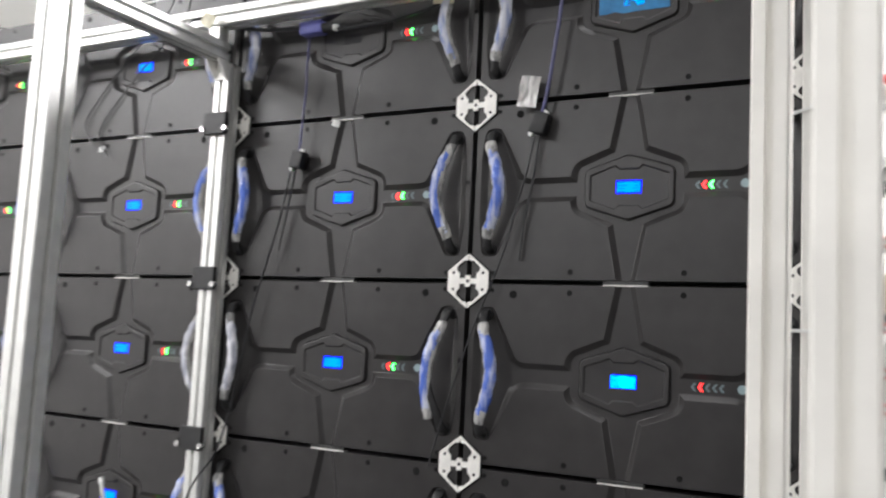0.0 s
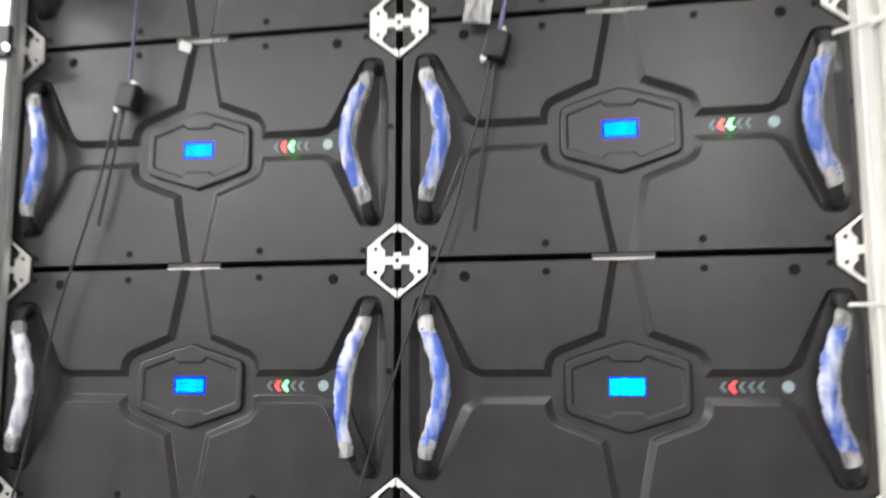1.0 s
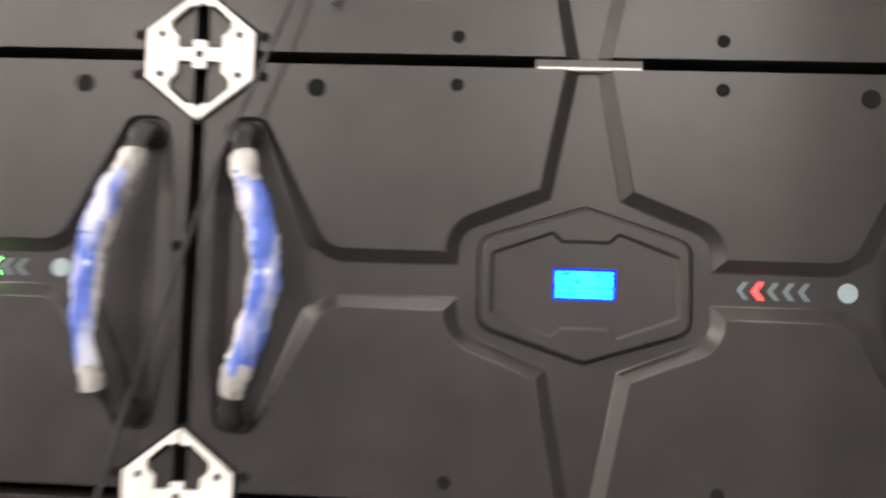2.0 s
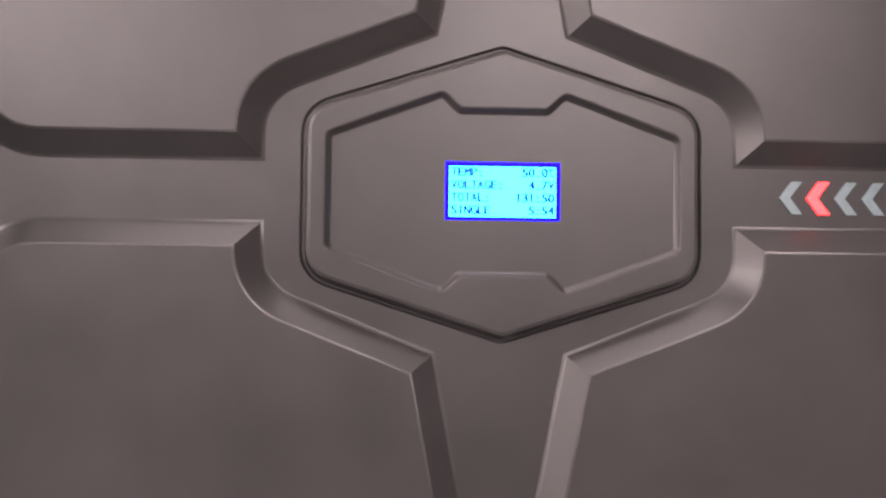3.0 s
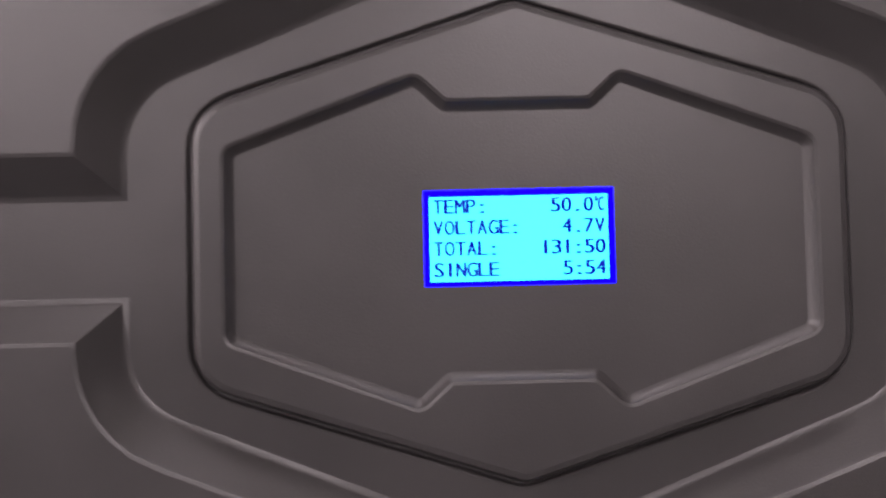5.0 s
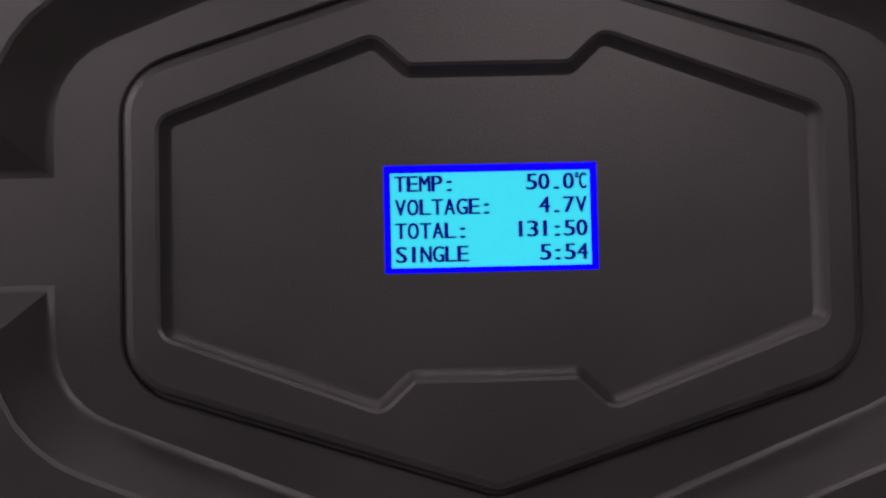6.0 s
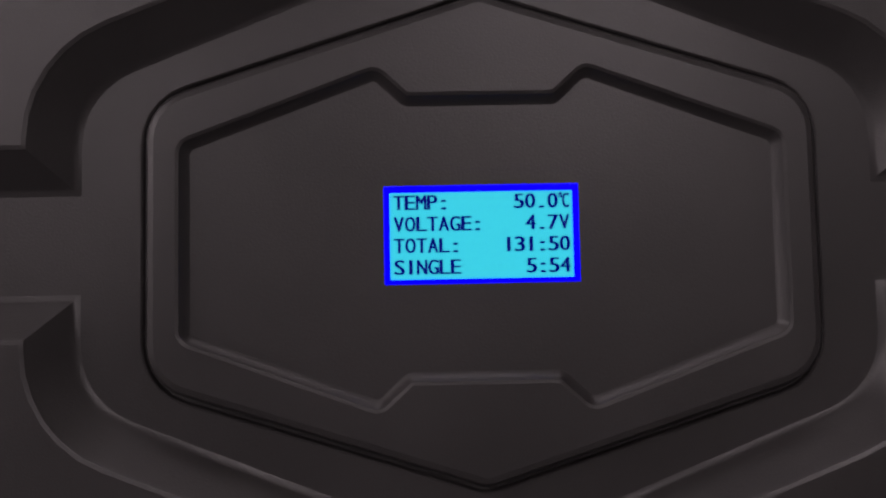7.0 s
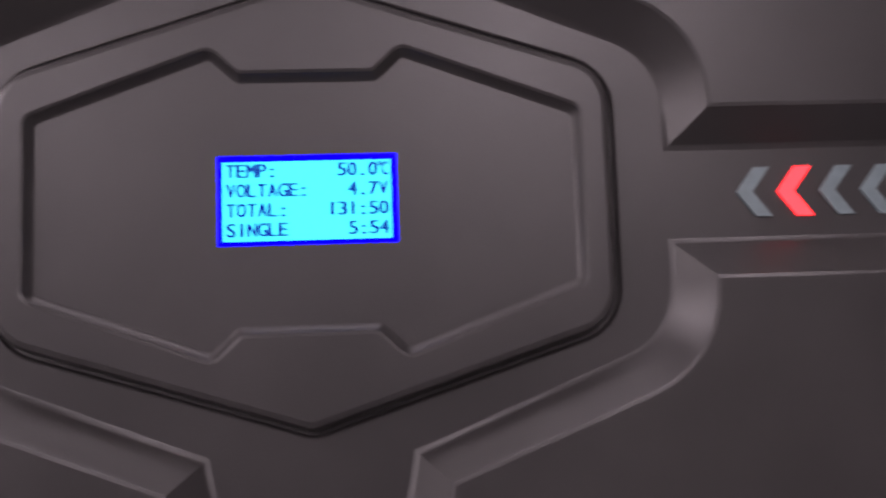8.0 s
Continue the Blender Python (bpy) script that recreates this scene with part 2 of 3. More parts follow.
# The room
def slab(name, span, mat, label, category):
    return solo(name, boxed(*span), mat, label, category, kind="structure", smooth=False)


X0, X1, Y0, Y1 = -4.2, 3.2, -4.6, 4.2
DOOR_Y = 2.0
slab("floor", (X0, X1, Y0, Y1, -0.1, 0), FLOOR, "smooth grey epoxy workshop floor", "floor")
slab("ceiling", (X0, X1, Y0, Y1, CEILING, CEILING + 0.1), CEIL, "plain white painted workshop ceiling", "ceiling")
slab("wall_west", (X0 - 0.1, X0, Y0, Y1, 0, CEILING), WALL, "plain white painted side wall", "wall")
# East and south walls stay out of view; their dark grey limits bounce
slab("wall_east", (X1, X1 + 0.1, Y0, Y1, 0, CEILING), DIM_WALL, "unseen plain grey side wall, dark to cut bounced light", "wall")
slab("wall_south", (X0, X1, Y0 - 0.1, Y0, 0, CEILING), DIM_WALL, "unseen plain grey wall behind the aisle, dark to cut bounced light", "wall")
slab("wall_north", (X0, X1, Y1, Y1 + 0.1, 0, CEILING), WALL, "plain white wall of the store room", "wall")
# the wall with the door opening
DX0, DX1, DZ = 0.57, 1.50, 2.03
bm = boxed(X0, DX0, DOOR_Y, DOOR_Y + 0.12, 0, CEILING)
box(bm, DX1, X1, DOOR_Y, DOOR_Y + 0.12, 0, CEILING)
box(bm, DX0, DX1, DOOR_Y, DOOR_Y + 0.12, DZ, CEILING)
solo("wall_inner", bm, WALL, "white painted wall with a glazed door", "wall", kind="structure", smooth=False)
# A fixture is added round each assumed lamp
for lx, ly, power in LAMPS:
    lamp_thing = thing("ceiling_light", "added slim rectangular lit ceiling light in a white frame", "ceiling light", "ceiling lights", (lx, ly, CEILING))
    rim = lift(bmesh.new(), [(-0.63, -0.18), (0.63, -0.18), (0.63, 0.18), (-0.63, 0.18)],
               [[(-0.6, -0.15), (0.6, -0.15), (0.6, 0.15), (-0.6, 0.15)]], 0.0, 0.06)
    rim.transform(Matrix.Rotation(radians(-90), 4, "X") @ Matrix.Translation((0, 0, 0)))
    bmesh.ops.translate(rim, verts=rim.verts, vec=(0, 0, -0.0))
    lo = min(v.co.z for v in rim.verts)
    bmesh.ops.translate(rim, verts=rim.verts, vec=(0, 0, -0.06 - lo))
    part("frame", rim, WHITE, lamp_thing, smooth=False)
    part("diffuser", boxed(-0.6, 0.6, -0.15, 0.15, -0.05, -0.002), GLOW, lamp_thing, "lit white diffuser", smooth=False)

# Glazed door with a black frame
door = tagged(thing("door_1", "closed glazed door with a black metal frame", "door", at=(0, DOOR_Y, 0)), kind="structure")
for name, span in (("door_frame", (DX0, DX0 + 0.04, -0.03, 0.05, 0, DZ)), ("door_frame", (DX1 - 0.04, DX1, -0.03, 0.05, 0, DZ)),
                   ("door_head", (DX0 + 0.04, DX1 - 0.04, -0.03, 0.05, DZ - 0.035, DZ)),
                   ("mid_rail", (DX0 + 0.04, DX1 - 0.04, -0.01, 0.04, 0.98, 1.02))):
    part(name, boxed(*span, bevel=0.003), BLACK, door)
pane = part("pane", boxed(DX0 + 0.04, DX1 - 0.04, 0.012, 0.02, 0.02, DZ - 0.035), GLASS, door, smooth=False)
pane.visible_shadow = False
knob = boxed(DX0 + 0.10, DX0 + 0.145, -0.03, 0.012, 1.46, 1.64, bevel=0.004)
box(knob, DX0 + 0.04, DX0 + 0.11, -0.03, -0.015, 1.53, 1.555, bevel=0.003)
part("door_handle", knob, BLACK, door, "black door lock with a short lever")

# Store rack behind the door, with red shelf edges
rack = thing("storage_rack", "white storage rack with red shelf edges", "rack", at=(1.15, 3.0, 0))
for sx in (-0.7, 0.66):
    for sy in (-0.2, 0.2):
        part("upright", boxed(sx, sx + 0.04, sy, sy + 0.04, 0, 2.3), WHITE, rack, smooth=False)
for sz in (0.25, 0.75, 1.21, 1.36, 1.555, 1.93, 2.2):
    shelf = part("shelf", boxed(-0.66, 0.66, -0.2, 0.24, sz - 0.02, sz), WHITE, rack, smooth=False)
    for drop in (0.0, 0.036):
        part("shelf_edge", boxed(-0.7, 0.7, -0.222, -0.202, sz - drop - 0.009, sz - drop + 0.002), RED, shelf, "thin red shelf edge", smooth=False)
rnd = random.Random(4)
for sz, room in ((0.25, 0.26), (0.75, 0.26), (1.21, 0.12), (1.36, 0.14), (1.555, 0.26)):
    x = 0.52
    while x < 1.55:
        w, h = rnd.uniform(0.18, 0.32), room * rnd.uniform(0.55, 1.0)
        carton = boxed(x, x + w, 2.83, 3.16, sz, sz + h, bevel=0.004)
        solo("carton", carton, rnd.choice([WHITE, CARTON, WHITE]), "closed pale cardboard carton on a storage shelf", "carton", "stored cartons")
        x += w + rnd.uniform(0.02, 0.08)

# Red pipes and grey trunking on the inner wall
pipe = thing("sprinkler_pipe", "red enamelled sprinkler pipe along the white wall", "pipe", at=(0, DOOR_Y - 0.06, 0))
part("pipe_run", tube(bmesh.new(), [(0.3, 0, 2.39), (2.9, 0, 2.39)], 0.019, 12), RED, pipe)
part("riser", tube(bmesh.new(), [(0.80, 0, 2.39), (0.80, 0, 2.85)], 0.010, 10), RED, pipe)
for px in (0.62, 1.5, 2.4):
    part("pipe_clip", boxed(px, px + 0.025, -0.024, 0.056, 2.39, 2.445, bevel=0.003), WHITE, pipe, "white pipe clip")
solo("trunking", boxed(0.3, 3.0, DOOR_Y - 0.02, DOOR_Y, 2.295, 2.312, bevel=0.002), GREY, "thin grey cable trunking on the wall", "trunking")
solo("door_canopy", boxed(0.5, 1.56, DOOR_Y - 0.06, DOOR_Y, 2.07, 2.11, bevel=0.004), GREY, "grey metal strip over the door", "trim", kind="structure")

# LED cabinets
W, H, Z0 = 0.6, 0.3375, 1.5
HW, HH = 0.2948, 0.1640
DEEP = 0.0074
DISH = 0.0036


def recess_path():
    """The edge of the raised field on the low-x side, from the top edge round hexagon, channel and handle bay to the bottom edge (mm)."""
    upper = [(-17, 164.0, 0), (-34.8, 71.2, 0), (-104.5, 43.8, 29), (-104.5, 22, 0), (-196, 22, 24), (-246, 121, 13), (-276, 121, 13), (-284, 60, 30)]
    lower = [(x, -z, r) for x, z, r in reversed(upper)]
    return [(x / 1000, z / 1000) for x, z in rounded(upper + lower)]


def offset(path, d):
    """The path moved to its left by d, less within the handle bay; the ends slide along the panel's edge."""
    out = []
    for i, (x, z) in enumerate(path):
        here = Vector((x, z))
        a = (here - Vector(path[i - 1])).normalized() if i else None
        b = (Vector(path[i + 1]) - here).normalized() if i < len(path) - 1 else None
        if a is None or b is None:
            out.append((x + d * 1.02, z))
            continue
        na, nb = Vector((-a.y, a.x)), Vector((-b.y, b.x))
        m = (na + nb).normalized()
        share = 1.0 if x > -0.2 else 0.55 + 0.85 * max(0.0, min(1.0, (0.108 - abs(z)) / 0.05))
        move = m * (d * share / max(0.45, m.dot(na)))
        out.append((x + move.x, z + move.y))
    return out


def ring_of(points, d):
    """A closed outline, drawn in the sense that its left is outside, moved outwards by d."""
    out, n = [], len(points)
    for i in range(n):
        p, a, b = Vector(points[i]), Vector(points[i - 1]), Vector(points[(i + 1) % n])
        da, db = (p - a).normalized(), (b - p).normalized()
        na, nb = Vector((-da.y, da.x)), Vector((-db.y, db.x))
        m = (na + nb).normalized()
        move = m * (d / max(0.45, m.dot(na)))
        out.append((p.x + move.x, p.y + move.y))
    return out


def closed_rounded(points, steps=5):
    n = len(points)
    wrapped = [points[-1], *points, points[0]]
    return rounded(wrapped, steps)[1:-1] if n else []


MID = 0.7


def plaque_outline():
    pts = [(0, 57.4, 5), (78.0, 32.6, 12), (78.0, -32.6, 12), (0, -57.4, 5), (-78.0, -32.6, 12), (-78.0, 32.6, 12)]
    return [((x + MID) / 1000, z / 1000) for x, z in closed_rounded(pts)]


def dish_outline():
    pts = [(24.7, 38, 2), (68.7, 21.8, 2), (68.7, -21.8, 2), (24.7, -38, 2), (17.8, -31.6, 3), (-17.8, -31.6, 3), (-24.7, -38, 2),
           (-68.7, -21.8, 2), (-68.7, 21.8, 2), (-24.7, 38, 2), (-17.8, 31.6, 3), (17.8, 31.6, 3)]
    return [((x + MID) / 1000, z / 1000) for x, z in closed_rounded(pts, 3)]


def fill(bm, loops, y):
    from mathutils.geometry import tessellate_polygon
    flat = [p for loop in loops for p in loop]
    verts = [bm.verts.new((a, y, b)) for a, b in flat]
    for tri in tessellate_polygon([[Vector((a, b, 0)) for a, b in loop] for loop in loops]):
        if len(set(tri)) == 3:
            bm.faces.new([verts[i] for i in tri])
    return verts


def bridge(bm, levels, closed):
    """Strips between paths of equal length, each at its own depth."""
    rows = [[bm.verts.new((a, y, b)) for a, b in path] for path, y in levels]
    n = len(rows[0])
    for a, b in zip(rows, rows[1:]):
        for i in range(n if closed else n - 1):
            bm.faces.new((a[i], a[(i + 1) % n], b[(i + 1) % n], b[i]))


def cabinet_body():
    bm = bmesh.new()
    path = recess_path()
    steps = [(-0.0009, 0.0), (0.0001, 0.0003), (0.0008, 0.0010), (0.0084, 0.0064), (0.0092, 0.0071), (0.0103, DEEP)]
    flip = lambda loop: [(-x, z) for x, z in reversed(loop)]
    edges = [(offset(path, d), y) for d, y in steps]
    bridge(bm, edges, False)
    bridge(bm, [(flip(p), y) for p, y in edges], False)
    top = edges[0][0] + [(-HW + 0.001, -HH), (-HW, -HH + 0.001), (-HW, HH - 0.001), (-HW + 0.001, HH)]
    fill(bm, [top], 0.0)
    fill(bm, [flip(top)], 0.0)
    # skirts of the raised fields
    rim = [edges[0][0][-1], *top[len(path):], edges[0][0][0]]
    for loop in (rim, flip(rim)):
        bridge(bm, [(loop, 0.0), (loop, DEEP + 0.001)], False)
    # channel floor round the plaque
    plaque = plaque_outline()
    out = [(0.0030, DEEP), (0.0025, DEEP + 0.0003), (0.0019, DEEP + 0.0014), (0.0012, DEEP + 0.0014), (0.0002, 0.0026), (-0.0006, 0.0015),
           (-0.0020, 0.0011)]
    floor_edge = edges[-1][0]
    fill(bm, [floor_edge + flip(floor_edge), ring_of(plaque, out[0][0])], DEEP)
    bridge(bm, [(ring_of(plaque, d), y) for d, y in out], True)
    dish = dish_outline()
    inn = [(0.0024, 0.0011), (0.0016, 0.0014), (0.0003, DISH - 0.0004), (-0.0005, DISH)]
    fill(bm, [ring_of(plaque, -0.0020), ring_of(dish, 0.0024)], 0.0011)
    bridge(bm, [(ring_of(dish, d), y) for d, y in inn], True)
    fill(bm, [ring_of(dish, -0.0005)], DISH)
    bmesh.ops.remove_doubles(bm, verts=bm.verts, dist=0.00005)
    return bm


def handle_path(side):
    pts = [(-0.262, 0.010, 0.112), (-0.261, -0.008, 0.106), (-0.2565, -0.020, 0.080), (-0.2464, -0.0255, 0.055), (-0.2382, -0.0282, 0.028), (-0.2345, -0.029, 0.0)]
    pts += [(x, y, -z) for x, y, z in reversed(pts[:-1])]
    return [(-side * x, y, z) for x, y, z in curve(pts, 6)]


def handle_bar(side):
    path = handle_path(side)
    radii = [0.0105 if abs(p[2]) > 0.1 else 0.0085 for p in path]
    bm = tube(bmesh.new(), path, radii, 10, 0.75)
    for sz in (-1, 1):
        disc(bm, side * 0.262, sz * 0.110, 0.0135, 0.0032, 0.0073, 14)
    return bm


FILMS = {"blue": (FILM_BLUE, "crumpled blue and clear protective film"), "pale": (FILM_PALE, "crumpled pale blue protective film"),
         "white": (FILM_WHITE, "crumpled milky clear protective film"), "tail": (FILM_BLUE, "blue and clear protective film with a loose end")}


def wrap_mesh(side, seed, film):
    """The film round a grip: a crumpled sleeve, clear at its ends."""
    rnd = random.Random(seed)
    path = [p for p in handle_path(side) if abs(p[2]) < 0.091]
    fine = [Vector(p) for p in curve(path, 2)]
    n = len(fine)
    for p in fine:
        p.x += rnd.uniform(-1, 1) * 0.0004
        if film == "tail" and p.z < 0:
            p.x -= side * 0.022 * (p.z / -0.09) ** 1.4
    radii = [0.0104 + 0.0018 * math.sin(math.pi * i / (n - 1)) + 0.0007 * math.sin(i * 0.45 + seed) + rnd.uniform(-0.0004, 0.0004) for i in range(n)]
    bm = tube(bmesh.new(), fine, radii, 14, 0.78, 0.07, seed)
    me = finish(bm, "film_wrap", [FILMS[film][0], FILM_CLEAR], angle=40)
    for poly in me.polygons:
        z = poly.center.z
        core = min(fine, key=lambda p: abs(p.z - z))
        inward = side * (poly.center.x - core.x) - 0.0035 * noise.noise((z * 45, seed, 0.5))
        if abs(z) > 0.072 + 0.012 * noise.noise((poly.center.x * 120, seed, z * 30)) or inward > 0.0076:
            poly.material_index = 1
    return me


def glyph(char):
    font = bpy.data.curves.new("text", "FONT")
    char = "°C" if char == "℃" else char
    font.body, font.size, font.extrude, font.resolution_u = char, 1.0, 0.01, 3
    ob = bpy.data.objects.new("text", font)
    scene.collection.objects.link(ob)
    me = bpy.data.meshes.new_from_object(ob.evaluated_get(bpy.context.evaluated_depsgraph_get()))
    bpy.data.objects.remove(ob)
    return me


def letters(text, x, z, y):
    """A row of letters in even cells, as a dot display sets them; x is the first cell's edge."""
    bm, cell, tall = bmesh.new(), 0.00262, 0.00365
    for n, char in enumerate(text):
        me = glyph(char)
        xs = [v.co.x for v in me.vertices]
        lo, wide = min(xs), max(xs) - min(xs)
        sx = 0.0022 / wide if char not in ":.I1" else (1.7 if char in ":." else 1.15) * tall / 0.73
        m = Matrix.Translation((x + cell * n + (cell - wide * sx) / 2, y, z)) @ Matrix.Rotation(radians(90), 4, "X") \
            @ Matrix.Diagonal((sx, tall / 0.73, 0.005, 1)) @ Matrix.Translation((-lo, 0, 0))
        me.transform(m)
        for shift in (-0.00017, 0.00017, 0.00017):
            me.transform(Matrix.Translation((shift, 0, 0)))
            bm.from_mesh(me)
    return bm


def chevron(x, z=0.0002):
    """A left-pointing arrow lens, its tip at x."""
    t, a, h = 0.0044, 0.0050, 0.0066
    outline = [(x, z), (x + a, z + h), (x + a + t, z + h), (x + t, z), (x + a + t, z - h), (x + a, z - h)]
    return lift(bmesh.new(), outline, [], DEEP - 0.0008, DEEP + 0.001)


BODY = finish(cabinet_body(), "body", PAINT, True, 28)
BARS = {side: finish(handle_bar(side), "handle", BLACK) for side in (-1, 1)}


def led_cabinet(readable, green, blue_cover=False, films=("blue", "blue"), lit_screen=True):
    label = "dark grey LED cabinet back with film-wrapped handles, " + ("lit blue display" if lit_screen else "unlit display")
    cab = thing("led_cabinet", label, "LED cabinet", "LED wall cabinets")
    part("body", BODY, PAINT, cab)
    part("module", boxed(-0.2998, 0.2998, 0.055, 0.075, -0.1685, 0.1685), MODULE, cab, "black LED module", smooth=False)
    part("housing", boxed(-HW, HW, DEEP + 0.0012, 0.055, -HH, HH), PAINT, cab, smooth=False)
    # display: a deep blue rim, the lit screen a little proud of it, the writing on the screen
    cx, cz, front = 0.0005, 0.0007, DISH - 0.0003
    display = part("display", boxed(cx - 0.0228, cx + 0.0228, front, front + 0.001, cz - 0.0115, cz + 0.0115, bevel=0.0002), SCREEN_RIM if lit_screen else BLACK, cab,
                   "small lit deep blue LCD" if lit_screen else "small unlit LCD")
    q = 0.0 if readable else 0.0009
    part("screen", boxed(cx - 0.0214 + q, cx + 0.0212 - q, front - 0.0004, front + 0.0002, cz - 0.0104 + q, cz + 0.0098 - q), SCREEN if readable else SCREEN_FAR if lit_screen else MODULE,
         display, "lit cyan screen" if lit_screen else "dark screen", smooth=False)
    rows = (("TEMP:", "50.0℃"), ("VOLTAGE:", "4.7V"), ("TOTAL:", "131:50"), ("SINGLE", "5:54"))
    for n, (left, right) in enumerate(rows if lit_screen else ()):
        z = cz + 0.0058 - 0.00503 * n
        if readable:
            part("text", letters(left, cx - 0.0206, z, front - 0.0005), INK, display, smooth=False)
            part("text", letters(right, cx + 0.0206 - 0.00262 * len(right), z, front - 0.0005), INK, display, smooth=False)
        else:
            part("text_bar", boxed(cx - 0.0190, cx - 0.0190 + 0.0021 * len(left), front - 0.0006, front - 0.0004, z + 0.0006, z + 0.0022), FAINT, display, smooth=False)
            part("text_bar", boxed(cx + 0.0188 - 0.0021 * len(right), cx + 0.0188, front - 0.0006, front - 0.0004, z + 0.0006, z + 0.0022), FAINT, display, smooth=False)
    # arrow lights and status lens
    for n in range(5):
        lit = RED_LIT if n == 1 else GREEN_LIT if n == 2 and green else LENS
        words = "lit red arrow lens" if n == 1 else "lit green arrow lens" if n == 2 and green else "unlit pale arrow lens"
        part("arrow_light", chevron(0.1133 + 0.0113 * n), lit, cab, words, smooth=False)
    part("status_lens", disc(bmesh.new(), 0.195, 0.0006, 0.0074, DEEP - 0.0012, DEEP + 0.001, 20), PALE_LENS, cab, "round pale lens")
    # handles
    for side in (-1, 1):
        grip = part("handle", BARS[side], BLACK, cab, "black bow handle")
        film = films[(side + 1) // 2]
        part("film_wrap", wrap_mesh(side, 3 + side + (7 if readable else 0) + len(film), film), None, grip, FILMS[film][1])
    # screws: black discs on the surface in place of shaded holes
    small = [(sx * 0.100, sz * 0.150) for sx in (-1, 1) for sz in (-1, 1)]
    for x, z in small:
        part("screw", disc(bmesh.new(), x, z, 0.0052, -0.0006, 0.001, 14, 0.0004, 0.8), SCREW, cab)
    for sx in (-1, 1):
        part("socket", disc(bmesh.new(), sx * 0.2085, 0.1455, 0.0073, -0.0007, 0.001, 18, 0.0004, 0.85), SCREW, cab)
        for sz in (-1, 1):
            part("screw", disc(bmesh.new(), sx * 0.2505, sz * 0.153, 0.0042, -0.0006, 0.001, 14, 0.0004, 0.8), SCREW, cab)
    part("screw", disc(bmesh.new(), 0.2885, 0.020, 0.0042, -0.0006, 0.001, 14, 0.0004, 0.8), SCREW, cab)
    strip = part("strip", boxed(-0.0405, 0.0405, 0.003, 0.02, 0.1658, 0.1722, bevel=0.0006), DARK_STRIP, cab, "short dark metal strip in the seam")
    part("lip", boxed(-0.0397, 0.0397, 0.0008, 0.02, 0.1634, 0.1656, bevel=0.0003), STEEL, strip, "bright metal lip")
    if blue_cover:
        sheet = bmesh.new()
        bmesh.ops.create_grid(sheet, x_segments=18, y_segments=12, size=0.5)
        for v in sheet.verts:
            a, b = v.co.x * 0.128, v.co.y * 0.040
            b += (0.006 if v.co.y < 0 else -0.004) * noise.noise((a * 40, 2, 1))
            v.co = (a + MID / 1000, DISH - 0.0007 + 0.0003 * noise.noise((a * 60, b * 60, 3)), b)
        solid = bmesh.ops.extrude_face_region(sheet, geom=list(sheet.faces))["geom"]
        bmesh.ops.translate(sheet, verts=[g for g in solid if isinstance(g, bmesh.types.BMVert)], vec=(0, 0.0005, 0))
        part("film_sheet", sheet, BLUE_SHEET, cab, "blue protective film round the display")
    return cab


COLUMNS, ROWS = (-3, -2, -1, 0), (-4, -3, -2, -1, 0, 1)
KINDS = {(-1, 1): (False, True, False, ("pale", "pale"), False), (0, -1): (True, False, False, ("blue", "blue")), (0, 1): (False, True, True, ("pale", "pale")), (-1, -1): (False, True, False, ("white", "tail")),
         (-2, -1): (False, True, False, ("blue", "white"))}
built = {}
for c in COLUMNS:
    for r in ROWS:
        spot = pose((c + 0.5) * W, 0, Z0 + (r + 0.5) * H)
        kind = KINDS.get((c, r), (False, True, False, ("pale", "pale") if r == 1 else ("blue", "blue")))
        if kind in built:
            copy_thing(built[kind], spot)
        else:
            built[kind] = led_cabinet(*kind)
            built[kind].matrix_basis = spot
solo("base_beam", boxed(-1.85, 0.7, -0.03, 0.075, 0.0, Z0 - 4 * H - 0.0005, bevel=0.004), BLACK, "black base beam under the LED wall", "beam")


# Connector plates where four cabinets meet
def half_plate(side):
    upper = [(-1.0, 5.2), (-17.5, 5.2), (-17.8, 14.5), (-22, 18), (-24.3, 22), (-24, 26.5), (-11.5, 37.5), (-8, 39.3), (-5, 38), (-1.0, 40.5), (-1.0, 51), (-42, 18.5)]
    outline = upper + [(x, -z) for x, z in reversed(upper)]
    holes = []
    for sz in (-1, 1):
        holes.append([(-30.5 + 3.1 * math.cos(a), sz * 15.8 + 3.1 * math.sin(a)) for a in [2 * math.pi * k / 10 for k in range(10)]])
    scale = lambda loop: [(side * x / 1000, z / 1000) for x, z in loop]
    return lift(bmesh.new(), scale(outline), [scale(h) for h in holes], -0.0045, -0.0012)


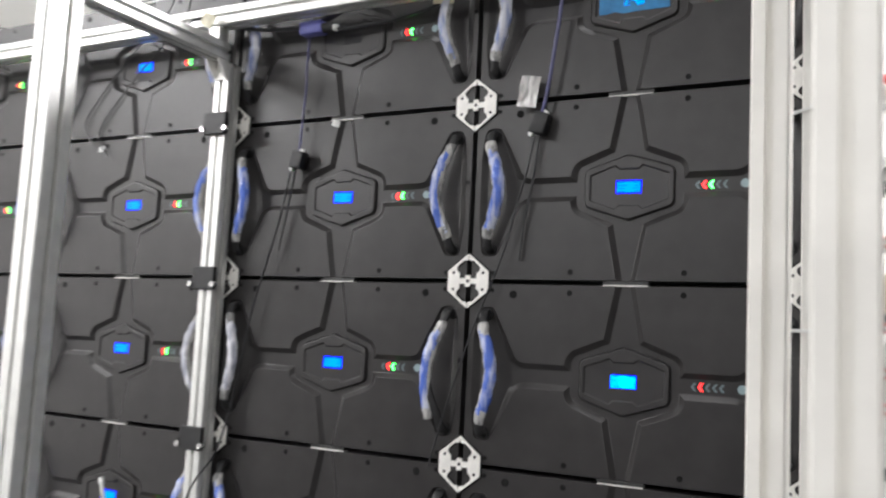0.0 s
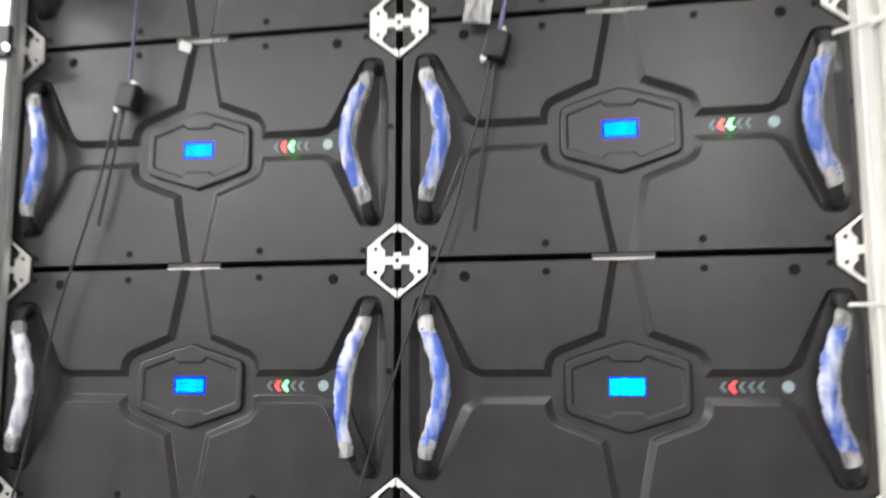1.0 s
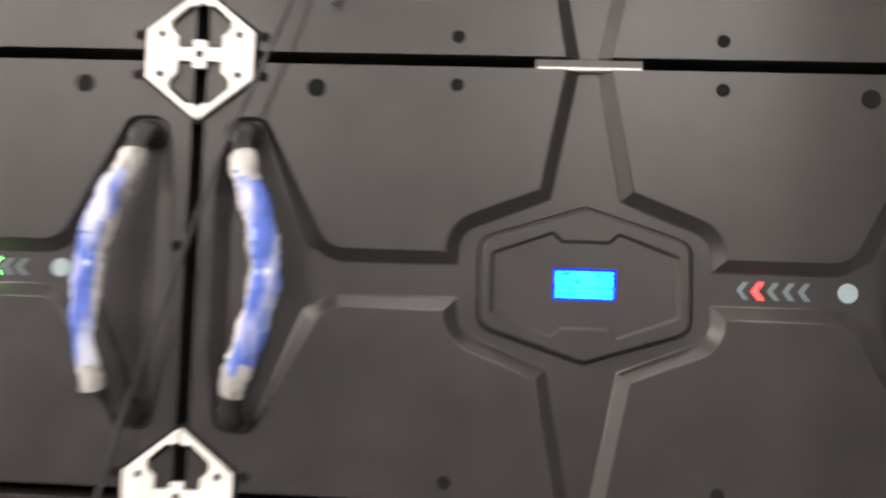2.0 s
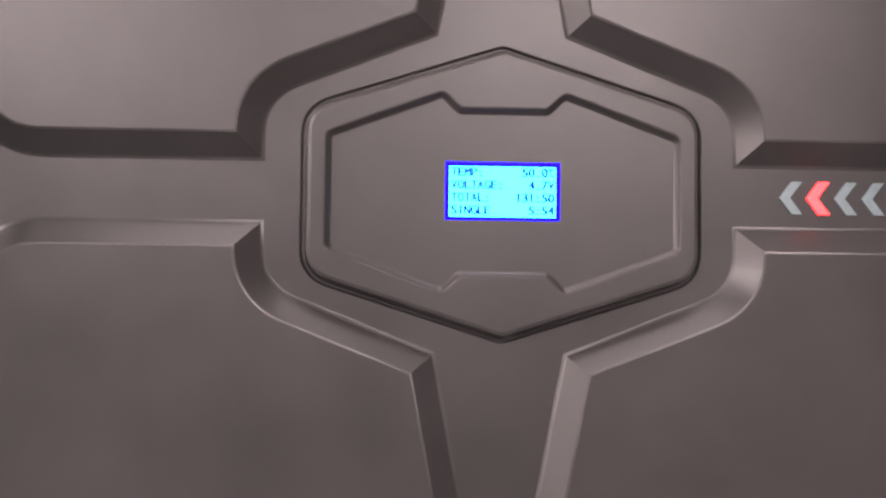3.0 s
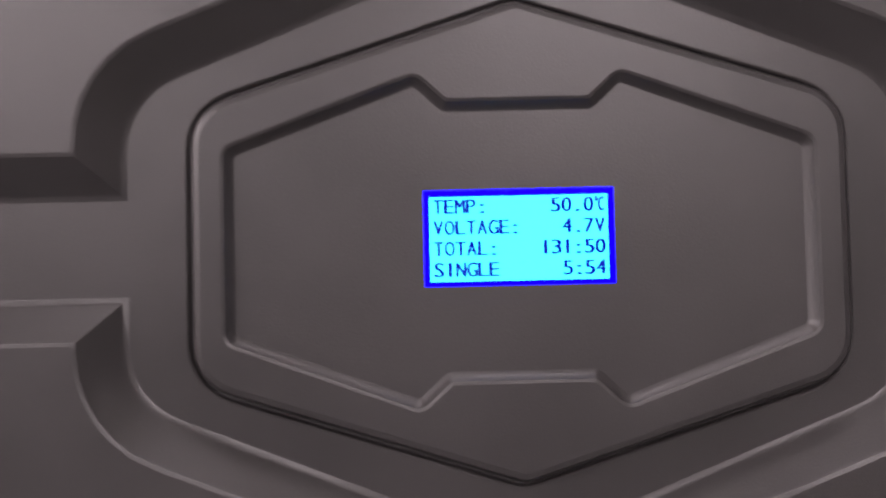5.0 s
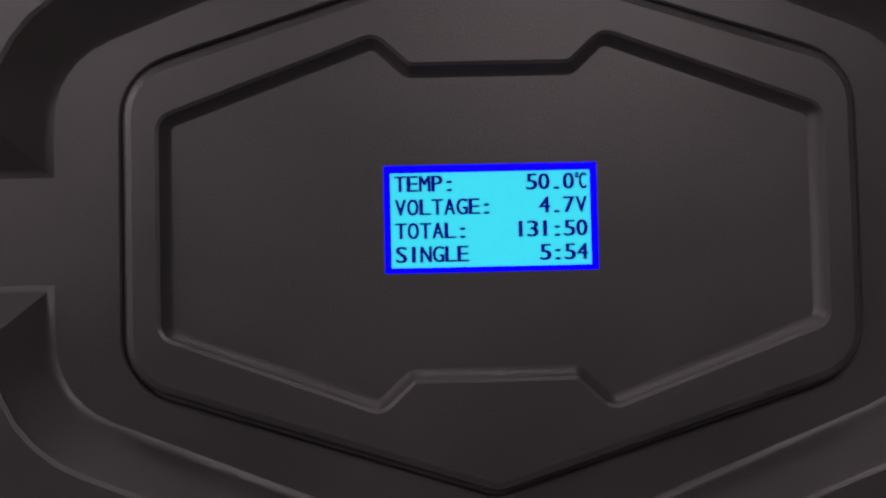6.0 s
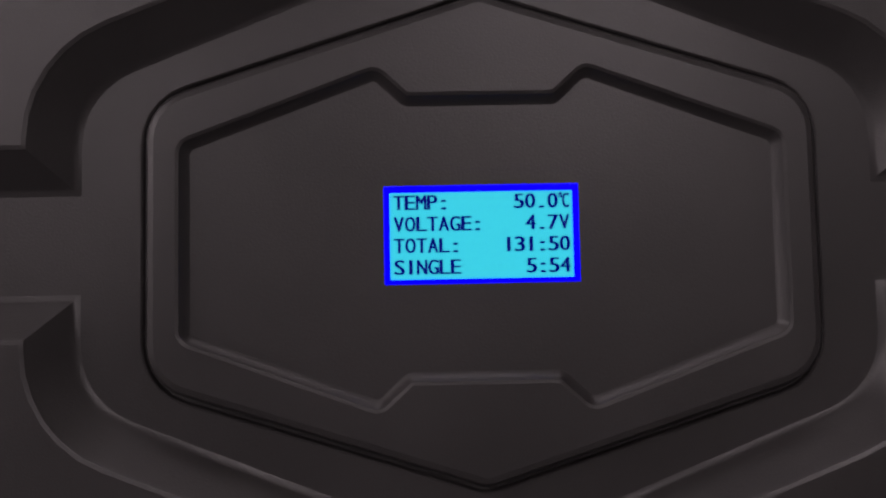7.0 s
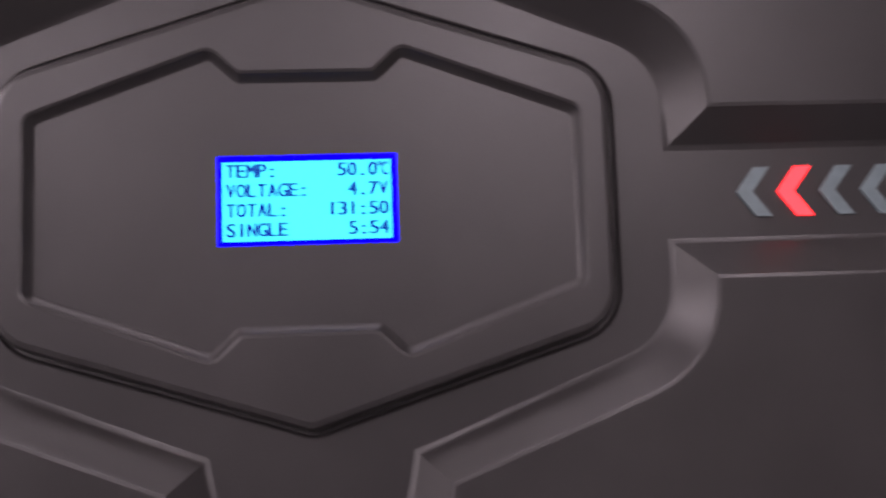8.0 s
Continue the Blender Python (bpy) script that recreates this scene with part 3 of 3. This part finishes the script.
def connector_plate(sides=(-1, 1)):
    plate = thing("connector_plate", "bright hexagonal metal plate joining four cabinet corners" if len(sides) == 2 else
                  "bright half-hexagonal metal plate on the wall's outer edge", "plate", "connector plates")
    hexa = lambda q: [(0, 0.051 + q * 1.3), (0.042 + q, 0.0185 + q * 0.6), (0.042 + q, -0.0185 - q * 0.6), (0, -0.051 - q * 1.3),
                      (-0.042 - q, -0.0185 - q * 0.6), (-0.042 - q, 0.0185 + q * 0.6)]
    full = hexa(0.0028)
    hole = hexa(-0.0065)
    if len(sides) == 1:
        full, hole = [full[0]] + full[3:], [(x - 0.002, z) for x, z in [hole[0]] + hole[3:]]
    # Black rim drawn as the shadow line round the plate, no part of it
    part("shadow_rim", lift(bmesh.new(), full, [hole], -0.0012, 0.0), SCREW, plate, "black rim in place of the shadow round the plate", smooth=False)
    for side in sides:
        half = part("half_plate", half_plate(side), STEEL, plate, smooth=False)
        for sz in (-1, 1):
            part("screw", disc(bmesh.new(), -side * 0.0305, sz * 0.0158, 0.0029, -0.0032, -0.0012, 10, 0.001), SCREW, half)
    if len(sides) == 1:
        return plate
    hub = lift(bmesh.new(), [(-0.005, -0.011), (0.005, -0.011), (0.005, 0.011), (-0.005, 0.011)],
               [[(0.0034 * math.cos(a), 0.0034 * math.sin(a)) for a in [2 * math.pi * k / 8 for k in range(8)]]], -0.0052, -0.0014)
    hub_ob = part("hub", hub, STEEL, plate, smooth=False)
    part("pin", disc(bmesh.new(), 0, 0, 0.0033, -0.0048, -0.0046, 10), SCREW, hub_ob, "dark centre pin")
    return plate


plates = {}
for c in (-3, -2, -1, 0, 1):
    sides = (1,) if c == 1 else (-1, 1)
    for r in range(-3, 2):
        spot = pose(c * W, 0, Z0 + r * H)
        if sides in plates:
            copy_thing(plates[sides], spot)
        else:
            plates[sides] = connector_plate(sides)
            plates[sides].matrix_basis = spot


# Slotted aluminium frame behind the wall
def section(s=0.045, slot=0.0095, deep=0.009, r=0.002):
    h, g = s / 2, slot / 2
    corner = [(-h, -g), (-h, -h + r), (-h + r, -h), (-g, -h), (-g, -h + deep), (g, -h + deep), (g, -h)]
    out = []
    for k in range(4):
        turn = Matrix.Rotation(radians(90 * k), 2)
        out += [tuple(turn @ Vector(p)) for p in ([(-g, -h), (-g, -h + deep), (g, -h + deep), (g, -h), (h - r, -h), (h, -h + r)])]
    return out


def extrusion(length, size):
    """A slotted bar along z from 0, its section round the axis."""
    bm = lift(bmesh.new(), section(size), [], 0.002, length - 0.002)
    bm.transform(Matrix.Rotation(radians(-90), 4, "X") @ Matrix.Diagonal((1, 1, -1, 1)))
    lo = min(v.co.z for v in bm.verts)
    bmesh.ops.translate(bm, verts=bm.verts, vec=(0, 0, 0.002 - lo))
    return bm


FRAME_LABEL = "slotted silver aluminium profile {} of the support frame"
TOP = 1.970


def bar(name, word, mat, length, m, size=0.04):
    ob = thing(name, FRAME_LABEL.format(word), "profile", "support frame")
    ob.matrix_basis = m
    part("profile", extrusion(length, size), mat, ob)
    h = size / 2 - 0.001
    for z in (0.0, length - 0.002):
        part("end_cap", boxed(-h, h, -h, h, z, z + 0.002, bevel=0.0005), BLACK, ob, "black end cap")
    return ob


for fx, nx, mat, size in ((-0.602, -0.586, ALU, 0.054), (0.607, 0.601, WHITE_ALU, 0.040)):
    bar("frame_post", "wall post", mat, TOP, pose(fx, -0.0335, 0))
    bar("frame_post", "rear post", mat, 2.8, pose(nx, -0.485, 0), size)
    bar("cross_beam", "cross beam", mat, 0.4, pose(fx, -0.458 + size / 2 - 0.02, TOP + 0.0205, -90, 0, 0))
bar("frame_post", "outer post", WHITE_ALU, 2.8, pose(0.697, -0.82, 0), 0.044)
bar("top_rail", "top rail", ALU, 3.0, pose(-2.2, -0.0725, TOP + 0.0615 + 0.03, 0, 90, 0))
for fx in (-0.602, 0.607):
    solo("rail_spacer", boxed(fx - 0.015, fx + 0.015, -0.0875, -0.0575, TOP + 0.041, TOP + 0.071, bevel=0.001), ALU,
         "short aluminium spacer under the top rail", "profile", "support frame")


# Clamp blocks that hold the posts to the plates
def clamp_block(x, y, z):
    clamp = thing("clamp_block", "black clamp block with two bright bolts on the post", "clamp", "post clamps", (x, y, z))
    part("block", boxed(-0.030, 0.030, -0.012, -0.0005, -0.024, 0.024, bevel=0.0015), BLACK, clamp)
    for sx in (-1, 1):
        part("bolt", disc(bmesh.new(), sx * 0.0315 - 0.001, -0.013, 0.0062, -0.0165, -0.004, 12, 0.002, 0.5), BOLT, clamp, "bright bolt head")
    return clamp


for r in range(-3, 2):
    clamp_block(-0.602, -0.0535, Z0 + r * H - 0.006)
joint = thing("corner_joint", "bright cast corner joint under the cross beam", "bracket", "", (-0.602, -0.0535, TOP))
bm = bmesh.new()
for q in (-0.018, 0.014):
    lift_pts = [(0.0, 0.0), (-0.034, 0.0), (-0.031, -0.008), (-0.007, -0.036), (0.0, -0.040)]
    web = lift(bmesh.new(), lift_pts, [], q, q + 0.004)
    web.transform(Matrix.Rotation(radians(90), 4, "Z"))
    me = bpy.data.meshes.new("web")
    web.to_mesh(me)
    web.free()
    bm.from_mesh(me)
box(bm, -0.018, 0.018, -0.004, 0.0, -0.04, 0.0)
part("bracket", bm, STEEL, joint, smooth=False)


# Cables
def cable(points, radius, mat, label, name="cable"):
    return solo(name, tube(bmesh.new(), curve(points, 8), radius, 7), mat, label, "cable")


cable([(-0.392, -0.012, 2.30), (-0.396, -0.02, 1.983), (-0.395, -0.02, 1.909), (-0.398, -0.02, 1.84), (-0.402, -0.02, 1.766)], 0.0023, VIOLET,
      "thin violet-grey cable hanging down the wall")
cable([(-0.421, -0.02, 1.727), (-0.432, -0.02, 1.67), (-0.448, -0.02, 1.60), (-0.478, -0.02, 1.50), (-0.502, -0.02, 1.415), (-0.532, -0.02, 1.25),
       (-0.560, -0.03, 1.13), (-0.60, -0.075, 1.0), (-0.63, -0.075, 0.6)], 0.0022, RUBBER, "thin black cable slanting down the cabinets")
cable([(-0.410, -0.016, 1.735), (-0.425, -0.014, 1.66), (-0.445, -0.012, 1.56)], 0.0022, RUBBER, "short black lead under the adapter")
cable([(0.205, -0.03, 2.30), (0.177, -0.03, 2.014), (0.167, -0.03, 1.931), (0.156, -0.026, 1.86), (0.144, -0.022, 1.806)], 0.0036, VIOLET,
      "violet-blue cable hanging down the wall")
cable([(0.130, -0.02, 1.765), (0.117, -0.02, 1.70), (0.100, -0.02, 1.64), (0.085, -0.02, 1.578), (0.066, -0.02, 1.520), (0.028, -0.022, 1.424),
       (0.004, -0.022, 1.352), (-0.028, -0.02, 1.256), (-0.057, -0.018, 1.155)], 0.0019, RUBBER, "thin black cable slanting across the seam")
cable([(0.136, -0.014, 1.765), (0.128, -0.012, 1.70), (0.112, -0.010, 1.61), (0.104, -0.008, 1.54)], 0.0022, RUBBER, "thin black lead under the adapter")
cable([(-0.72, -0.09, 2.02), (-0.644, -0.085, 2.066), (-0.553, -0.04, 2.046), (-0.46, -0.03, 2.036), (-0.41, -0.03, 2.032)], 0.005, RUBBER,
      "black power lead along the top cabinets")
cable([(-0.34, -0.03, 2.024), (-0.297, -0.025, 2.02), (-0.22, -0.02, 2.024), (-0.161, -0.02, 2.03), (-0.072, -0.03, 2.046), (0.05, -0.03, 2.12)],
      0.0042, RUBBER, "black power lead along the top cabinets")
for q, (dx, dz) in enumerate(((0, 0), (-0.05, 0.03))):
    cable([(-0.70 + dx, -0.06, 2.16 + dz), (-0.761 + dx, -0.02, 2.10 + dz), (-0.859 + dx, -0.006, 2.035 + dz), (-0.97 + dx, -0.006, 1.93 + dz),
           (-1.03 + dx, -0.006, 1.85 + dz), (-0.99 + dx, -0.012, 1.79 + dz)], 0.0021, RUBBER,
          "loose black cable drooping over a cabinet")


def adapter(x, z, tilt, size):
    plug = thing("adapter", "small black inline adapter hanging on its cables", "adapter", "inline adapters", (x, -0.02, z))
    plug.rotation_euler = (0, radians(tilt), 0)
    w, h = size
    part("case", boxed(-w / 2, w / 2, -0.012, 0.012, -h / 2, h / 2, bevel=0.004), BLACK, plug)
    part("collar", disc(bmesh.new(), 0.004, h / 2 + 0.001, 0.005, -0.004, 0.004, 10), WHITE, plug, "pale cable collar")
    part("collar", disc(bmesh.new(), -w / 2 + 0.003, -h / 2 - 0.002, 0.005, -0.004, 0.004, 10), WHITE, plug, "pale cable collar")


adapter(-0.402, 1.748, 12, (0.030, 0.038))
adapter(0.140, 1.788, 15, (0.031, 0.040))

coupler = thing("power_coupler", "violet-blue power coupler with a black boot", "plug", "", (-0.375, -0.03, 2.028))
part("shell", boxed(-0.032, 0.024, -0.014, 0.014, -0.015, 0.013, bevel=0.004), BLUE_PLUG, coupler)
part("boot", tube(bmesh.new(), [(0.022, 0, -0.002), (0.034, 0, -0.003), (0.050, 0, -0.005)], [0.012, 0.010, 0.006], 10), BLACK, coupler, "black boot")
part("ring", tube(bmesh.new(), [(0.050, 0, -0.005), (0.058, 0, -0.006)], 0.0075, 10), WHITE, coupler, "pale ring")


def crumpled(name, x, z, w, h, y, mat, label, category, tilt=0):
    bm = bmesh.new()
    bmesh.ops.create_grid(bm, x_segments=8, y_segments=8, size=0.5)
    for v in bm.verts:
        a, b = v.co.x * w, v.co.y * h
        v.co = (a, 0.004 * noise.noise((a * 60, b * 60, x * 9)), b)
    solid = bmesh.ops.extrude_face_region(bm, geom=list(bm.faces))["geom"]
    bmesh.ops.translate(bm, verts=[g for g in solid if isinstance(g, bmesh.types.BMVert)], vec=(0, 0.002, 0))
    ob = solo(name, bm, mat, label, category)
    ob.matrix_basis = pose(x, y, z, 0, tilt, 0)


crumpled("film_bag", 0.117, 1.848, 0.038, 0.058, -0.027, FILM_CLEAR, "small crumpled clear film bag on the cable", "bag", 8)
crumpled("tape", -0.325, 1.826, 0.018, 0.014, -0.003, WHITE, "scrap of white tape at the seam", "tape", 20)
crumpled("tape", -1.019, 1.812, 0.018, 0.014, -0.003, WHITE, "scrap of white tape at the seam", "tape", -10)
crumpled("tape", -0.065, 2.052, 0.045, 0.030, -0.036, TAPE, "yellowed tape scrap round a cable", "tape", 6)
crumpled("tape", -0.600, 2.046, 0.035, 0.030, -0.112, TAPE, "yellowed tape scrap on the cross beam", "tape", 25)


def tie(x, y, z, tilt):
    ob = thing("cable_tie", "white nylon cable tie round the post", "cable tie", "cable ties", (x, y, z))
    ob.rotation_euler = (0, radians(tilt), 0)
    part("tail", boxed(-0.050, 0.022, -0.0012, 0.0012, -0.0025, 0.0025, bevel=0.0005), WHITE, ob)
    part("head", boxed(-0.004, 0.006, -0.004, 0.003, -0.005, 0.005, bevel=0.001), WHITE, ob)


tie(0.605, -0.0555, 1.428, 0)
tie(0.605, -0.0555, 1.772, -14)

# Loose white lead below the lower cabinets
lead = thing("loose_cable", "short loose white cable end hanging at a cabinet", "cable", at=(-0.893, 0, 0.98))
part("sheath", tube(bmesh.new(), curve([(0.012, 0.012, -0.05), (0.010, -0.012, -0.02), (0.006, -0.024, 0.02), (-0.004, -0.022, 0.045)], 6), 0.0042, 10), WHITE, lead)
part("tip", tube(bmesh.new(), [(-0.004, -0.022, 0.045), (-0.010, -0.020, 0.056)], 0.0060, 10), WHITE, lead, "white cable plug")
